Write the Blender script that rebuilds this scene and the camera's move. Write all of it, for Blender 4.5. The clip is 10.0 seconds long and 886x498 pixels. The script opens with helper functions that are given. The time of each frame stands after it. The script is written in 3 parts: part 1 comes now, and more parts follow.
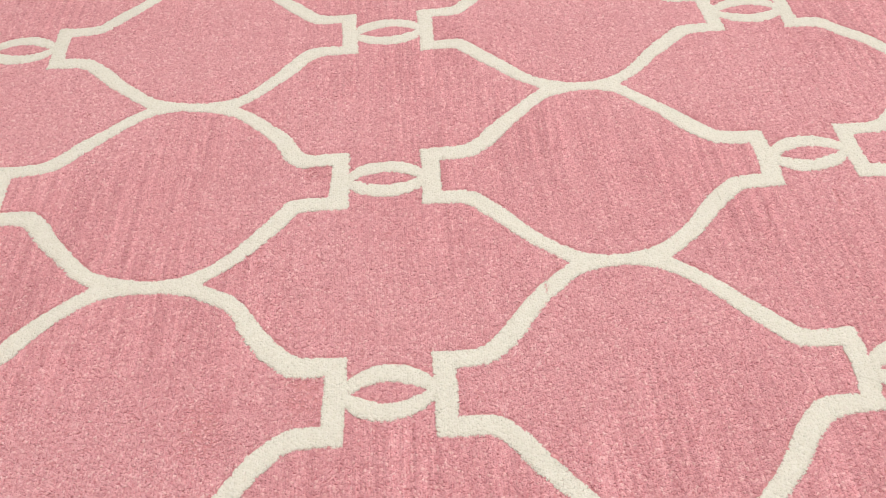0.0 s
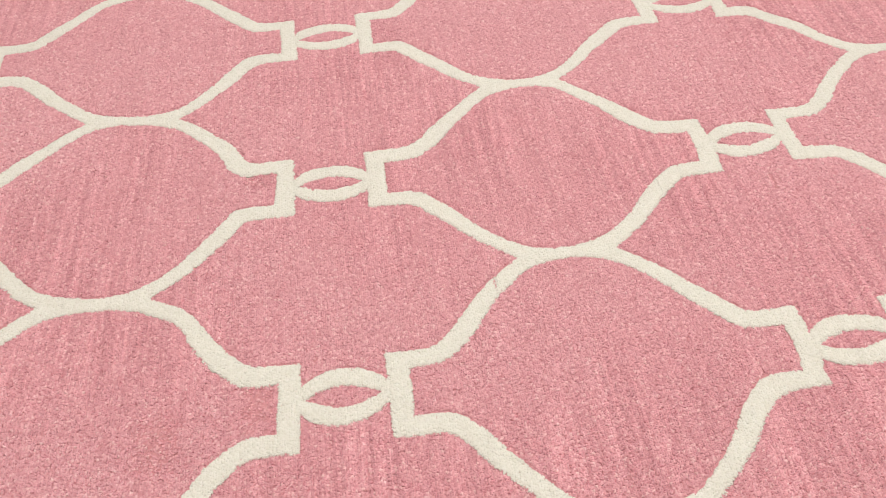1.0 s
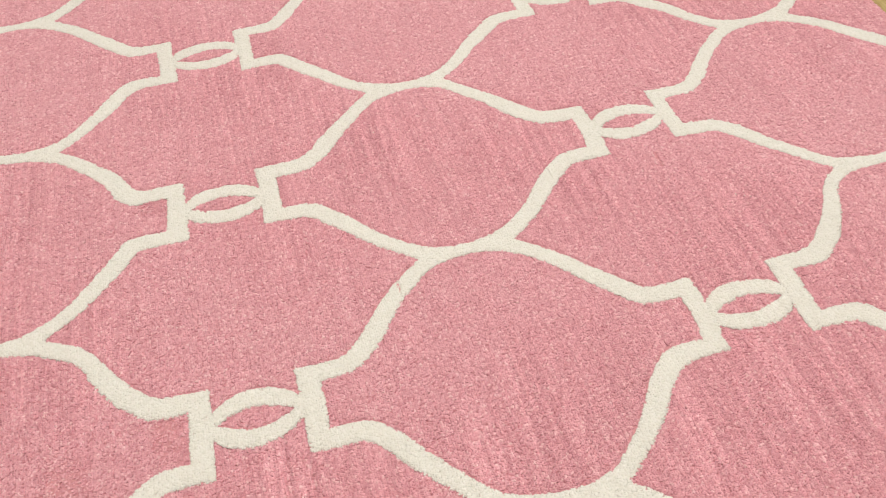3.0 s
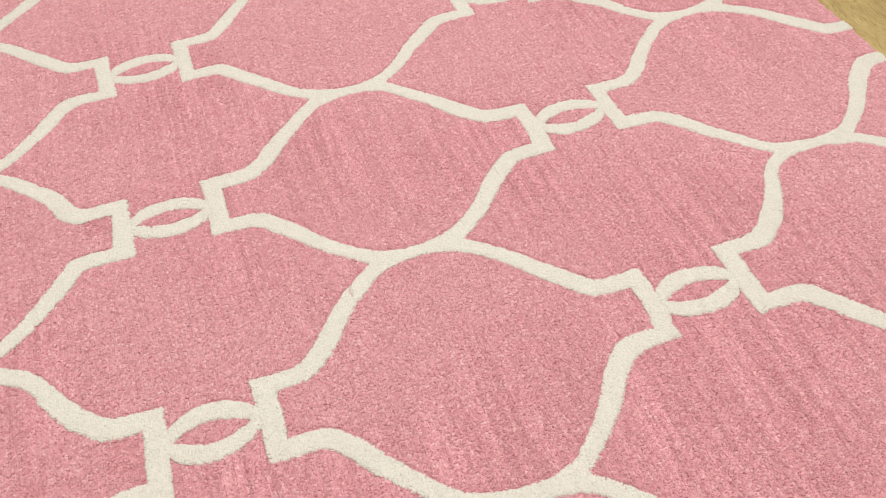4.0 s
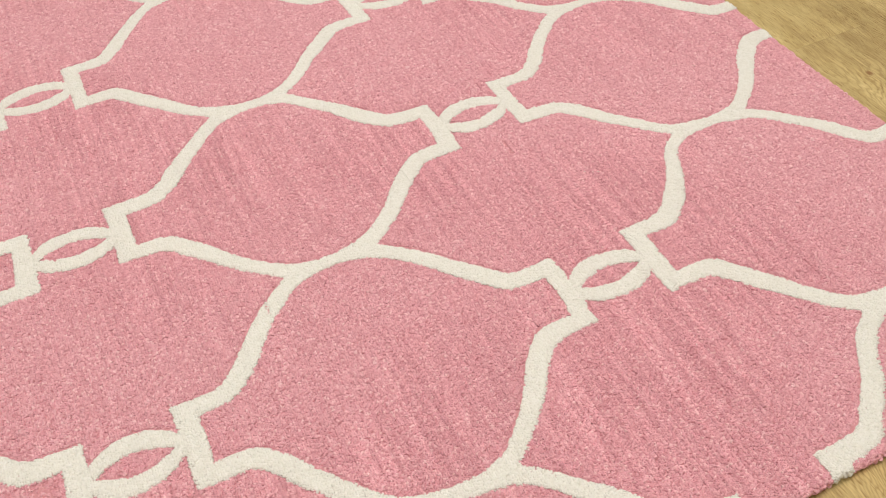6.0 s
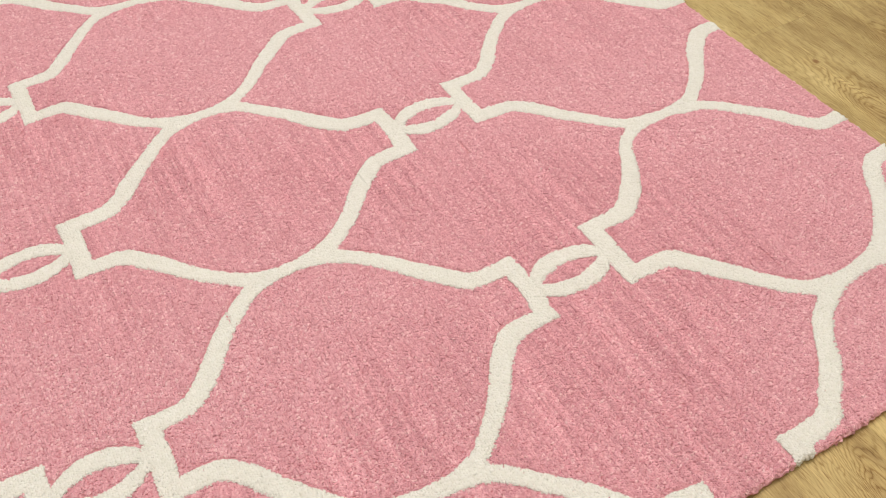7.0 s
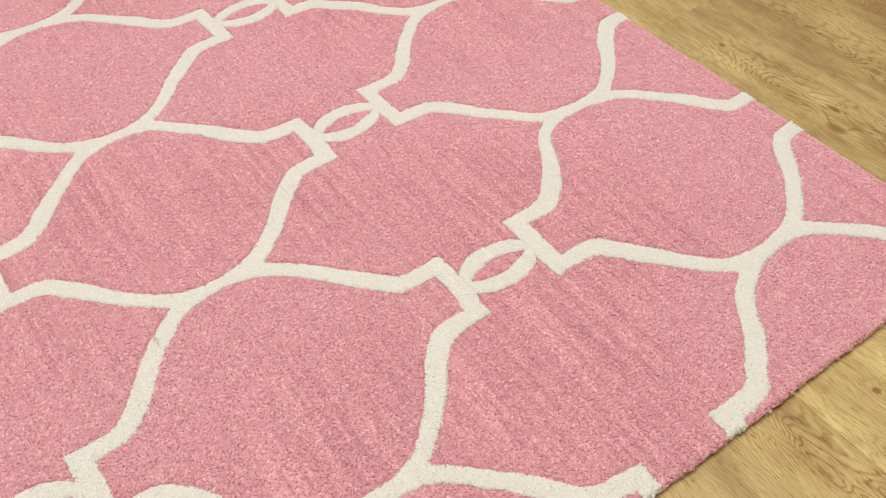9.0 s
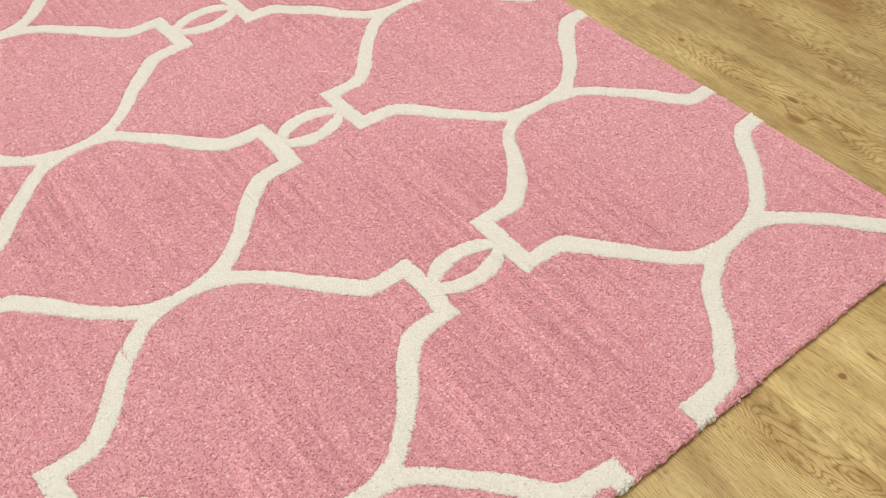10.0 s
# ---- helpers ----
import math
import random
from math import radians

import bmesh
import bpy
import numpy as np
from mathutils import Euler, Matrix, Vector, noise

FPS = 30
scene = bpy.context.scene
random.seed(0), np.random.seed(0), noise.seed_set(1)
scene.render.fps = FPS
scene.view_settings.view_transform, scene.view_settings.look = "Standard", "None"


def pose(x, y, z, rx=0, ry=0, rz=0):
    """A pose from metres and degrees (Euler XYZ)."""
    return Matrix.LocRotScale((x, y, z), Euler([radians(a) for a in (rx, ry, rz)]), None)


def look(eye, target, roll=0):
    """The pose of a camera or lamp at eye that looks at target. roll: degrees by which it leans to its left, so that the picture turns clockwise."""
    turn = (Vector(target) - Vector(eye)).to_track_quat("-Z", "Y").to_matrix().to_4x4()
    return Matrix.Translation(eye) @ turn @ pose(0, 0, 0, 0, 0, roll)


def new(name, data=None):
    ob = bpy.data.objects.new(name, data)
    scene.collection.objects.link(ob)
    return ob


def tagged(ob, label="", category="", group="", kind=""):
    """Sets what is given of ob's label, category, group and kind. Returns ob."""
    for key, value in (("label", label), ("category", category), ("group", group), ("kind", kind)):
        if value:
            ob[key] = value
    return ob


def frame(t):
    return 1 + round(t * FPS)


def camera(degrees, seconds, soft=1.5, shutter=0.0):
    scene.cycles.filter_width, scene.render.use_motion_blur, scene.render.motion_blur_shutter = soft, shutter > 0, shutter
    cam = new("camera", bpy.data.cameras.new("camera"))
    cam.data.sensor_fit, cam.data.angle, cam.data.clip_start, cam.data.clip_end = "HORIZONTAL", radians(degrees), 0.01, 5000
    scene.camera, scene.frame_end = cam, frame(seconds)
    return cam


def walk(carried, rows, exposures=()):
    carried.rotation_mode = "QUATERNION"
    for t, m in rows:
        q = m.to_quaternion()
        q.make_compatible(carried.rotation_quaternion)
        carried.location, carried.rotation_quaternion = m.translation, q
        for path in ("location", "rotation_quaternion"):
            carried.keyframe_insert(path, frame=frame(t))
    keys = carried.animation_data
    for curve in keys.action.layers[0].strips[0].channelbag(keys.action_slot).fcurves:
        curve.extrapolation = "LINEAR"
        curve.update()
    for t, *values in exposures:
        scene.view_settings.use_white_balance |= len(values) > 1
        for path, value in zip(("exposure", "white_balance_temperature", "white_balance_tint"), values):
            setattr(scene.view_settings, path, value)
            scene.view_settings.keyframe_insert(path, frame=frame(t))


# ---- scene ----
# A camera on a low tripod pans to the right over a tufted rug on a laminate floor.
U = 0.44             # sideways repeat of the rug's trellis, metres
V = 0.609 * U        # lengthways repeat
RUG_TOP = 0.0105     # height of the pile

cam = camera(51.56, 10.0, soft=1.0, shutter=0.4)
# the tripod's pan axis, the lens ahead of it and beside it, and the lens's height over the pile
AXIS_X, AXIS_Y, AHEAD, ASIDE, EYE = 0.0303, -0.5175, 0.0837, 0.0078, 0.6440
# seconds, heading to the right of the rug's length, downward pitch, lean, and how far the head still has to settle, along and up
PAN = [
    (0.0, 1.31, 47.15, 2.80, 0.0038, -0.0041),
    (0.5, 3.38, 47.25, 2.67, 0.0, 0.0),
    (1.0, 5.47, 47.25, 2.67, 0.0, 0.0),
    (1.5, 7.38, 47.25, 2.67, 0.0, 0.0),
    (2.0, 9.31, 47.24, 2.67, 0.0, 0.0),
    (2.5, 11.41, 47.24, 2.67, 0.0, 0.0),
    (4.0, 17.49, 47.23, 2.66, 0.0, 0.0),
    (4.5, 19.34, 47.23, 2.66, 0.0, 0.0),
    (5.0, 21.02, 47.22, 2.66, 0.0, 0.0),
    (5.5, 22.75, 47.22, 2.66, 0.0, 0.0),
    (7.0, 27.66, 47.21, 2.66, 0.0, 0.0),
    (7.5, 29.25, 47.21, 2.65, 0.0, 0.0),
    (8.0, 30.78, 47.20, 2.65, 0.0, 0.0),
    (8.5, 32.13, 47.20, 2.65, 0.0, 0.0),
    (9.0, 33.51, 47.20, 2.65, 0.0, 0.0),
    (9.5, 34.90, 47.19, 2.65, 0.0, 0.0),
    (10.0, 36.11, 47.19, 2.65, 0.0, 0.0),
]


def on_tripod(yaw, pitch, lean, along, up):
    a = radians(yaw)
    x = AXIS_X + AHEAD * math.sin(a) + ASIDE * math.cos(a)
    y = AXIS_Y + AHEAD * math.cos(a) - ASIDE * math.sin(a) + along
    return pose(x, y, EYE + up + RUG_TOP, 0, 0, -yaw) @ pose(0, 0, 0, 90 - pitch, 0, 0) @ pose(0, 0, 0, 0, 0, -lean)


walk(cam, [(t, on_tripod(*row)) for t, *row in PAN], exposures=[(0.0, -0.15), (10.0, -0.18)])

# ---- light ----
world = bpy.data.worlds.new("world")
scene.world = world
world.use_nodes = True
sky = world.node_tree.nodes.new("ShaderNodeTexSky")
sky.sky_type, sky.sun_disc = "NISHITA", False
sky.sun_elevation, sky.sun_rotation = radians(40), radians(20)
background = world.node_tree.nodes["Background"]
background.inputs["Strength"].default_value = 0.1
world.node_tree.links.new(sky.outputs["Color"], background.inputs["Color"])


def area_light(name, where, target, width, depth, watts, colour):
    data = bpy.data.lights.new(name, "AREA")
    data.shape, data.size, data.size_y, data.energy, data.color = "RECTANGLE", width, depth, watts, colour
    ob = new(name, data)
    ob.matrix_world = look(where, target)
    return ob


area_light("ceiling_light", (0.36, 0.22, 2.46), (0.36, 0.22, 0), 1.8, 1.5, 57, (1.0, 0.955, 0.885))
# cool lamp added at an assumed window, out of view
area_light("assumed_window_light", (0.6, 3.92, 1.55), (0.6, 0, 1.2), 2.0, 1.3, 20, (0.88, 0.94, 1.0))


# ---- materials ----
def material(name):
    mat = bpy.data.materials.new(name)
    mat.use_nodes = True
    return mat, mat.node_tree.nodes, mat.node_tree.links, mat.node_tree.nodes["Principled BSDF"]


def node(nodes, kind, **values):
    made = nodes.new("ShaderNode" + kind)
    for key, value in values.items():
        made.inputs[key.replace("_", " ")].default_value = value
    return made


def mapped(nodes, links, scale, coords="Object", offset=None):
    where = nodes.new("ShaderNodeTexCoord")
    mapping = node(nodes, "Mapping", Scale=scale)
    links.new(where.outputs[coords], mapping.inputs["Vector"])
    if offset is not None:
        links.new(offset, mapping.inputs["Location"])
    return mapping.outputs["Vector"]


def ramp(nodes, links, source, stops):
    made = nodes.new("ShaderNodeValToRGB")
    for k, (at, colour) in enumerate(stops):
        stop = made.color_ramp.elements[k] if k < 2 else made.color_ramp.elements.new(at)
        stop.position, stop.color = at, (*colour, 1)
    links.new(source, made.inputs["Fac"])
    return made.outputs["Color"]


def mix(nodes, links, kind, fac, a, b):
    made = nodes.new("ShaderNodeMix")
    made.data_type, made.blend_type = "RGBA", kind
    if isinstance(fac, float):
        made.inputs["Factor"].default_value = fac
    else:
        links.new(fac, made.inputs["Factor"])
    for socket, value in ((made.inputs[6], a), (made.inputs[7], b)):
        if isinstance(value, tuple):
            socket.default_value = (*value, 1)
        else:
            links.new(value, socket)
    return made.outputs[2]


def wool(name, dark, mid, light, glint, streak, lustre):
    """Dyed wool yarn: each tuft has its own shade, the palest painted as tiny highlights, rows streak along the rug,
    patches drift in tone.
    """
    mat, nodes, links, bsdf = material(name)
    geometry = nodes.new("ShaderNodeNewGeometry")
    where_streaky = node(nodes, "TexNoise", Scale=3.2, Detail=1.0)
    links.new(mapped(nodes, links, (1, 1, 1)), where_streaky.inputs["Vector"])
    uneven = nodes.new("ShaderNodeMapRange")
    for key, value in (("From Min", 0.40), ("From Max", 0.60), ("To Min", 0.2), ("To Max", 1.0)):
        uneven.inputs[key].default_value = value
    links.new(where_streaky.outputs["Fac"], uneven.inputs["Value"])
    # the top tenth of the ramp puts small highlights into the tuft colour
    colour = ramp(nodes, links, geometry.outputs["Random Per Island"], [(0.0, dark), (1.0, glint), (0.45, mid), (0.90, light)])
    for scale, detail, low, high, strength in (((260.0, 8.0, 1.0), 3.0, 0.36, 0.64, 0.8), ((420.0, 30.0, 1.0), 2.0, 0.30, 0.46, 0.7), ((125.0, 5.0, 1.0), 3.0, 0.38, 0.62, 1.0), ((8.0, 5.0, 1.0), 2.0, 0.3, 0.7, 0.35)):
        noise_node = node(nodes, "TexNoise", Scale=1.0, Detail=detail, Roughness=0.6)
        links.new(mapped(nodes, links, scale), noise_node.inputs["Vector"])
        shade = streak * strength
        tone = ramp(nodes, links, noise_node.outputs["Fac"], [(low, (1 - shade, 1 - 1.5 * shade, 1 - 1.45 * shade)), (high, (1 + shade * 0.5,) * 3)])
        colour = mix(nodes, links, "MULTIPLY", uneven.outputs["Result"], colour, tone)
    links.new(colour, bsdf.inputs["Base Color"])
    fuzz = node(nodes, "TexNoise", Scale=1500.0, Detail=2.0)
    links.new(mapped(nodes, links, (1, 1, 1)), fuzz.inputs["Vector"])
    bump = node(nodes, "Bump", Strength=0.5, Distance=0.0004)
    links.new(fuzz.outputs["Fac"], bump.inputs["Height"])
    links.new(bump.outputs["Normal"], bsdf.inputs["Normal"])
    bsdf.inputs["Roughness"].default_value = 0.95
    bsdf.inputs["Specular IOR Level"].default_value = 0.25
    bsdf.inputs["Sheen Weight"].default_value = 0.3
    bsdf.inputs["Sheen Tint"].default_value = (*lustre, 1)
    bsdf.inputs["Sheen Roughness"].default_value = 0.5
    return mat


PINK_SHADES = (0.695, 0.352, 0.404), (0.765, 0.417, 0.476), (0.83, 0.486, 0.544), (0.905, 0.63, 0.665)
# sheen tinted magenta, standing in for the cooler cast on the far pile
MAGENTA_CAST = (0.90, 0.58, 0.72)
PINK = wool("pink_wool", *PINK_SHADES, 0.085, MAGENTA_CAST)          # the barrels: slightly weaker streaks
PINK_STREAKED = wool("pink_wool_streaked", *PINK_SHADES, 0.092, MAGENTA_CAST)  # the ground between them: slightly stronger streaks
IVORY = wool("ivory_wool", (0.765, 0.765, 0.712), (0.795, 0.795, 0.748), (0.82, 0.82, 0.78), (0.83, 0.83, 0.795), 0.015, (0.8, 0.8, 0.76))


# the backing's dark red paints the shade in gaps between tufts
def gap_shade():
    mat, nodes, links, bsdf = material("backing_gap_shade")
    mottle = node(nodes, "TexNoise", Scale=300.0, Detail=2.0)
    links.new(mapped(nodes, links, (1, 1, 1)), mottle.inputs["Vector"])
    links.new(ramp(nodes, links, mottle.outputs["Fac"], [(0.3, (0.56, 0.25, 0.28)), (0.7, (0.66, 0.32, 0.35))]), bsdf.inputs["Base Color"])
    bsdf.inputs["Roughness"].default_value = 0.95
    return mat


GAP_SHADE = gap_shade()


# knots and swirls of the printed oak: place, half width and half length, depth of colour
KNOTS = [(0.870, 0.024, 0.016, 0.045, 0.10), (0.886, -0.035, 0.0035, 0.008, 1.2), (0.862, -0.059, 0.0065, 0.010, 0.8), (0.880, 0.123, 0.003, 0.005, 0.9),
         (0.985, 0.090, 0.011, 0.040, 0.22), (0.975, 0.030, 0.009, 0.030, 0.22), (0.962, -0.047, 0.009, 0.020, 0.3), (1.075, 0.050, 0.018, 0.050, 0.35),
         (0.870, -0.113, 0.011, 0.030, 0.3), (0.613, -0.295, 0.003, 0.004, 1.2), (0.543, -0.371, 0.012, 0.020, 0.30), (0.649, -0.299, 0.0022, 0.007, 0.8), (0.523, -0.312, 0.013, 0.034, 0.12),
         (0.517, -0.330, 0.0015, 0.016, 0.5), (1.091, 0.045, 0.014, 0.03, 0.3)]


def math_node(nodes, links, operation, a, b=None):
    made = nodes.new("ShaderNodeMath")
    made.operation = operation
    for k, value in enumerate((a, b)):
        if isinstance(value, (int, float)):
            made.inputs[k].default_value = value
        elif value is not None:
            links.new(value, made.inputs[k])
    return made.outputs[0]


def scaled_noise(nodes, links, at, scale, detail, rough=0.5):
    squeeze = node(nodes, "Mapping", Scale=scale)
    links.new(at, squeeze.inputs["Vector"])
    made = node(nodes, "TexNoise", Scale=1.0, Detail=detail, Roughness=rough)
    links.new(squeeze.outputs["Vector"], made.inputs["Vector"])
    return made.outputs["Fac"]


def oak():
    """Oak-look laminate: long fibres, swirls round knots, dark pores; each plank its own piece of the print."""
    mat, nodes, links, bsdf = material("oak_laminate")
    info = nodes.new("ShaderNodeObjectInfo")
    where = nodes.new("ShaderNodeNewGeometry")
    shift = nodes.new("ShaderNodeVectorMath")
    shift.operation = "MULTIPLY_ADD"
    links.new(info.outputs["Random"], shift.inputs[0])
    shift.inputs[1].default_value = (3.7, 9.1, 0.0)
    links.new(where.outputs["Position"], shift.inputs[2])
    at = shift.outputs["Vector"]
    split = nodes.new("ShaderNodeSeparateXYZ")
    links.new(where.outputs["Position"], split.inputs[0])
    warp_x = math_node(nodes, links, "MULTIPLY", math_node(nodes, links, "SUBTRACT", scaled_noise(nodes, links, at, (30.0, 14.0, 1.0), 3.0), 0.5), 0.009)
    warp_y = math_node(nodes, links, "MULTIPLY", math_node(nodes, links, "SUBTRACT", scaled_noise(nodes, links, at, (30.0, 12.0, 3.0), 3.0), 0.5), 0.022)
    here_x = math_node(nodes, links, "ADD", split.outputs[0], warp_x)
    here_y = math_node(nodes, links, "ADD", split.outputs[1], warp_y)
    swirl, spot = 0.0, 0.0
    for kx, ky, wide, long, deep in KNOTS:
        dx = math_node(nodes, links, "DIVIDE", math_node(nodes, links, "SUBTRACT", here_x, kx), wide)
        dy = math_node(nodes, links, "DIVIDE", math_node(nodes, links, "SUBTRACT", here_y, ky), long)
        far = math_node(nodes, links, "ADD", math_node(nodes, links, "MULTIPLY", dx, dx), math_node(nodes, links, "MULTIPLY", dy, dy))
        core = math_node(nodes, links, "EXPONENT", math_node(nodes, links, "MULTIPLY", math_node(nodes, links, "MULTIPLY", far, far), -1.0))
        halo = math_node(nodes, links, "DIVIDE", 1.0, math_node(nodes, links, "ADD", math_node(nodes, links, "MULTIPLY", far, 0.42), 1.0))
        swirl = math_node(nodes, links, "ADD", math_node(nodes, links, "MULTIPLY", halo, min(1.0, wide / 0.014)), swirl)
        spot = math_node(nodes, links, "ADD", math_node(nodes, links, "MULTIPLY", core, deep), spot)
    bend = scaled_noise(nodes, links, at, (16.0, 4.0, 1.0), 3.0)
    field = math_node(nodes, links, "ADD", math_node(nodes, links, "MULTIPLY", bend, 120.0), math_node(nodes, links, "MULTIPLY", swirl, 62.0))
    field = math_node(nodes, links, "ADD", field, math_node(nodes, links, "MULTIPLY", split.outputs[0], 1150.0))
    field = math_node(nodes, links, "ADD", field, math_node(nodes, links, "MULTIPLY", scaled_noise(nodes, links, at, (110.0, 34.0, 1.0), 3.0), 14.0))
    field = math_node(nodes, links, "ADD", field, math_node(nodes, links, "MULTIPLY", scaled_noise(nodes, links, at, (420.0, 90.0, 1.0), 2.0), 2.5))
    wave = math_node(nodes, links, "SINE", field)
    wave = math_node(nodes, links, "ADD", math_node(nodes, links, "MULTIPLY", wave, 0.5), 0.5)
    figure = ramp(nodes, links, wave, [(0.0, (0.62, 0.50, 0.35)), (0.22, (0.94, 0.93, 0.90)), (1.0, (1.13, 1.13, 1.11))])
    patch = ramp(nodes, links, scaled_noise(nodes, links, at, (9.0, 3.0, 1.0), 2.0), [(0.45, (0.05,) * 3), (0.72, (0.35,) * 3)])
    strong = math_node(nodes, links, "MINIMUM", math_node(nodes, links, "ADD", patch, math_node(nodes, links, "MULTIPLY", swirl, 0.95)), 0.95)
    broken = ramp(nodes, links, scaled_noise(nodes, links, at, (130.0, 40.0, 1.0), 3.0), [(0.34, (0.45,) * 3), (0.52, (1.0,) * 3)])
    strong = math_node(nodes, links, "MULTIPLY", strong, broken)
    sway = nodes.new("ShaderNodeCombineXYZ")
    links.new(math_node(nodes, links, "MULTIPLY", scaled_noise(nodes, links, at, (14.0, 7.0, 1.0), 3.0), 0.028), sway.inputs[0])
    swayed = nodes.new("ShaderNodeVectorMath")
    links.new(at, swayed.inputs[0])
    links.new(sway.outputs[0], swayed.inputs[1])
    bent = swayed.outputs["Vector"]
    fibre = scaled_noise(nodes, links, bent, (880.0, 20.0, 1.0), 4.0, 0.70)
    pores = ramp(nodes, links, fibre, [(0.30, (0.64, 0.54, 0.41)), (0.45, (0.97, 0.96, 0.94)), (0.58, (1.05, 1.05, 1.04)), (0.68, (1.22, 1.23, 1.20))])
    tone = scaled_noise(nodes, links, bent, (50.0, 10.0, 1.0), 6.0, 0.62)
    base = ramp(nodes, links, tone, [(0.30, (0.325, 0.233, 0.103)), (0.47, (0.435, 0.333, 0.154)), (0.68, (0.545, 0.443, 0.222))])
    blush = ramp(nodes, links, scaled_noise(nodes, links, at, (12.0, 2.2, 1.0), 2.0), [(0.32, (0.92, 0.89, 0.82)), (0.60, (1.15, 1.16, 1.12))])
    base = mix(nodes, links, "MULTIPLY", 1.0, base, blush)
    colour = mix(nodes, links, "MULTIPLY", 1.0, base, info.outputs["Color"])
    colour = mix(nodes, links, "MULTIPLY", strong, colour, figure)
    hair = scaled_noise(nodes, links, bent, (1050.0, 75.0, 1.0), 2.0, 0.6)
    hairs = ramp(nodes, links, hair, [(0.34, (0.58, 0.48, 0.37)), (0.42, (0.98, 0.98, 0.98)), (0.62, (1.0, 1.0, 1.0)), (0.70, (1.12, 1.12, 1.10))])
    colour = mix(nodes, links, "MULTIPLY", 0.95, colour, pores)
    colour = mix(nodes, links, "MULTIPLY", 0.95, colour, hairs)
    colour = mix(nodes, links, "MIX", math_node(nodes, links, "MINIMUM", spot, 0.85), colour, (0.23, 0.105, 0.035))
    colour = mix(nodes, links, "MULTIPLY", math_node(nodes, links, "MINIMUM", math_node(nodes, links, "MULTIPLY", swirl, 0.25), 0.4), colour, (0.93, 0.87, 0.79))
    links.new(colour, bsdf.inputs["Base Color"])
    bsdf.inputs["Roughness"].default_value = 0.45
    bsdf.inputs["Specular IOR Level"].default_value = 0.35
    bump = node(nodes, "Bump", Strength=0.2, Distance=0.0004)
    links.new(fibre, bump.inputs["Height"])
    links.new(bump.outputs["Normal"], bsdf.inputs["Normal"])
    return mat


OAK = oak()


def plaster(name, colour):
    mat, nodes, links, bsdf = material(name)
    grain = node(nodes, "TexNoise", Scale=60.0, Detail=4.0)
    links.new(mapped(nodes, links, (1, 1, 1)), grain.inputs["Vector"])
    dull = tuple(c * 0.95 for c in colour)
    links.new(ramp(nodes, links, grain.outputs["Fac"], [(0.3, dull), (0.7, colour)]), bsdf.inputs["Base Color"])
    bsdf.inputs["Roughness"].default_value = 0.9
    return mat


WALL_PAINT = plaster("wall_paint", (0.80, 0.78, 0.74))
CEILING_PAINT = plaster("ceiling_paint", (0.84, 0.83, 0.80))


# ---- the room ----
def box(name, low, high, mat, label, category, kind="structure"):
    bm = bmesh.new()
    bmesh.ops.create_cube(bm, size=1.0)
    for v in bm.verts:
        v.co = Vector([low[k] if v.co[k] < 0 else high[k] for k in range(3)])
    mesh = bpy.data.meshes.new(name)
    bm.to_mesh(mesh)
    bm.free()
    mesh.materials.append(mat)
    return tagged(new(name, mesh), label, category, kind=kind)


WEST, EAST, SOUTH, NORTH, HIGH, THICK = -1.9, 2.9, -1.7, 3.9, 2.5, 0.12
floor = box("floor", (WEST, SOUTH, -0.10), (EAST, NORTH, -0.009), WALL_PAINT, "room floor laid with oak laminate planks", "floor")
box("ceiling", (WEST - THICK, SOUTH - THICK, HIGH), (EAST + THICK, NORTH + THICK, HIGH + THICK), CEILING_PAINT, "plain white painted ceiling", "ceiling")
box("wall_west", (WEST - THICK, SOUTH, -0.1), (WEST, NORTH, HIGH), WALL_PAINT, "plain off-white painted wall", "wall")
box("wall_east", (EAST, SOUTH, -0.1), (EAST + THICK, NORTH, HIGH), WALL_PAINT, "plain off-white painted wall", "wall")
box("wall_south", (WEST - THICK, SOUTH - THICK, -0.1), (EAST + THICK, SOUTH, HIGH), WALL_PAINT, "plain off-white painted wall", "wall")


# unseen wall; its opening is assumed, to go with the added cool lamp
def wall_with_window():
    x0, x1, z0, z1 = -0.4, 1.6, 0.9, 2.2
    bm = bmesh.new()
    for low, high in (((WEST - THICK, -0.1), (x0, HIGH)), ((x1, -0.1), (EAST + THICK, HIGH)), ((x0, -0.1), (x1, z0)), ((x0, z1), (x1, HIGH))):
        made = bmesh.ops.create_cube(bm, size=1.0)["verts"]
        for v in made:
            v.co = Vector((low[0] if v.co.x < 0 else high[0], NORTH if v.co.y < 0 else NORTH + THICK, low[1] if v.co.z < 0 else high[1]))
    mesh = bpy.data.meshes.new("wall_north")
    bm.to_mesh(mesh)
    bm.free()
    mesh.materials.append(WALL_PAINT)
    tagged(new("wall_north", mesh), "unseen off-white painted wall with an assumed window opening", "wall", kind="structure")


wall_with_window()


# ---- the rug ----
EDGE_EAST, EDGE_SOUTH = 1.868 * U, -0.588 * U
EDGE_WEST, EDGE_NORTH = -EDGE_EAST, EDGE_SOUTH + 2.30

# one quarter of the trellis repeat: the upper and lower edge of a band from its bracket to the flat joint
UPPER = [(0.083, 0.098), (0.150, 0.099), (0.185, 0.102), (0.213, 0.128), (0.250, 0.172), (0.294, 0.219), (0.339, 0.266), (0.388, 0.3035), (0.388, 0.320), (0.52, 0.320)]
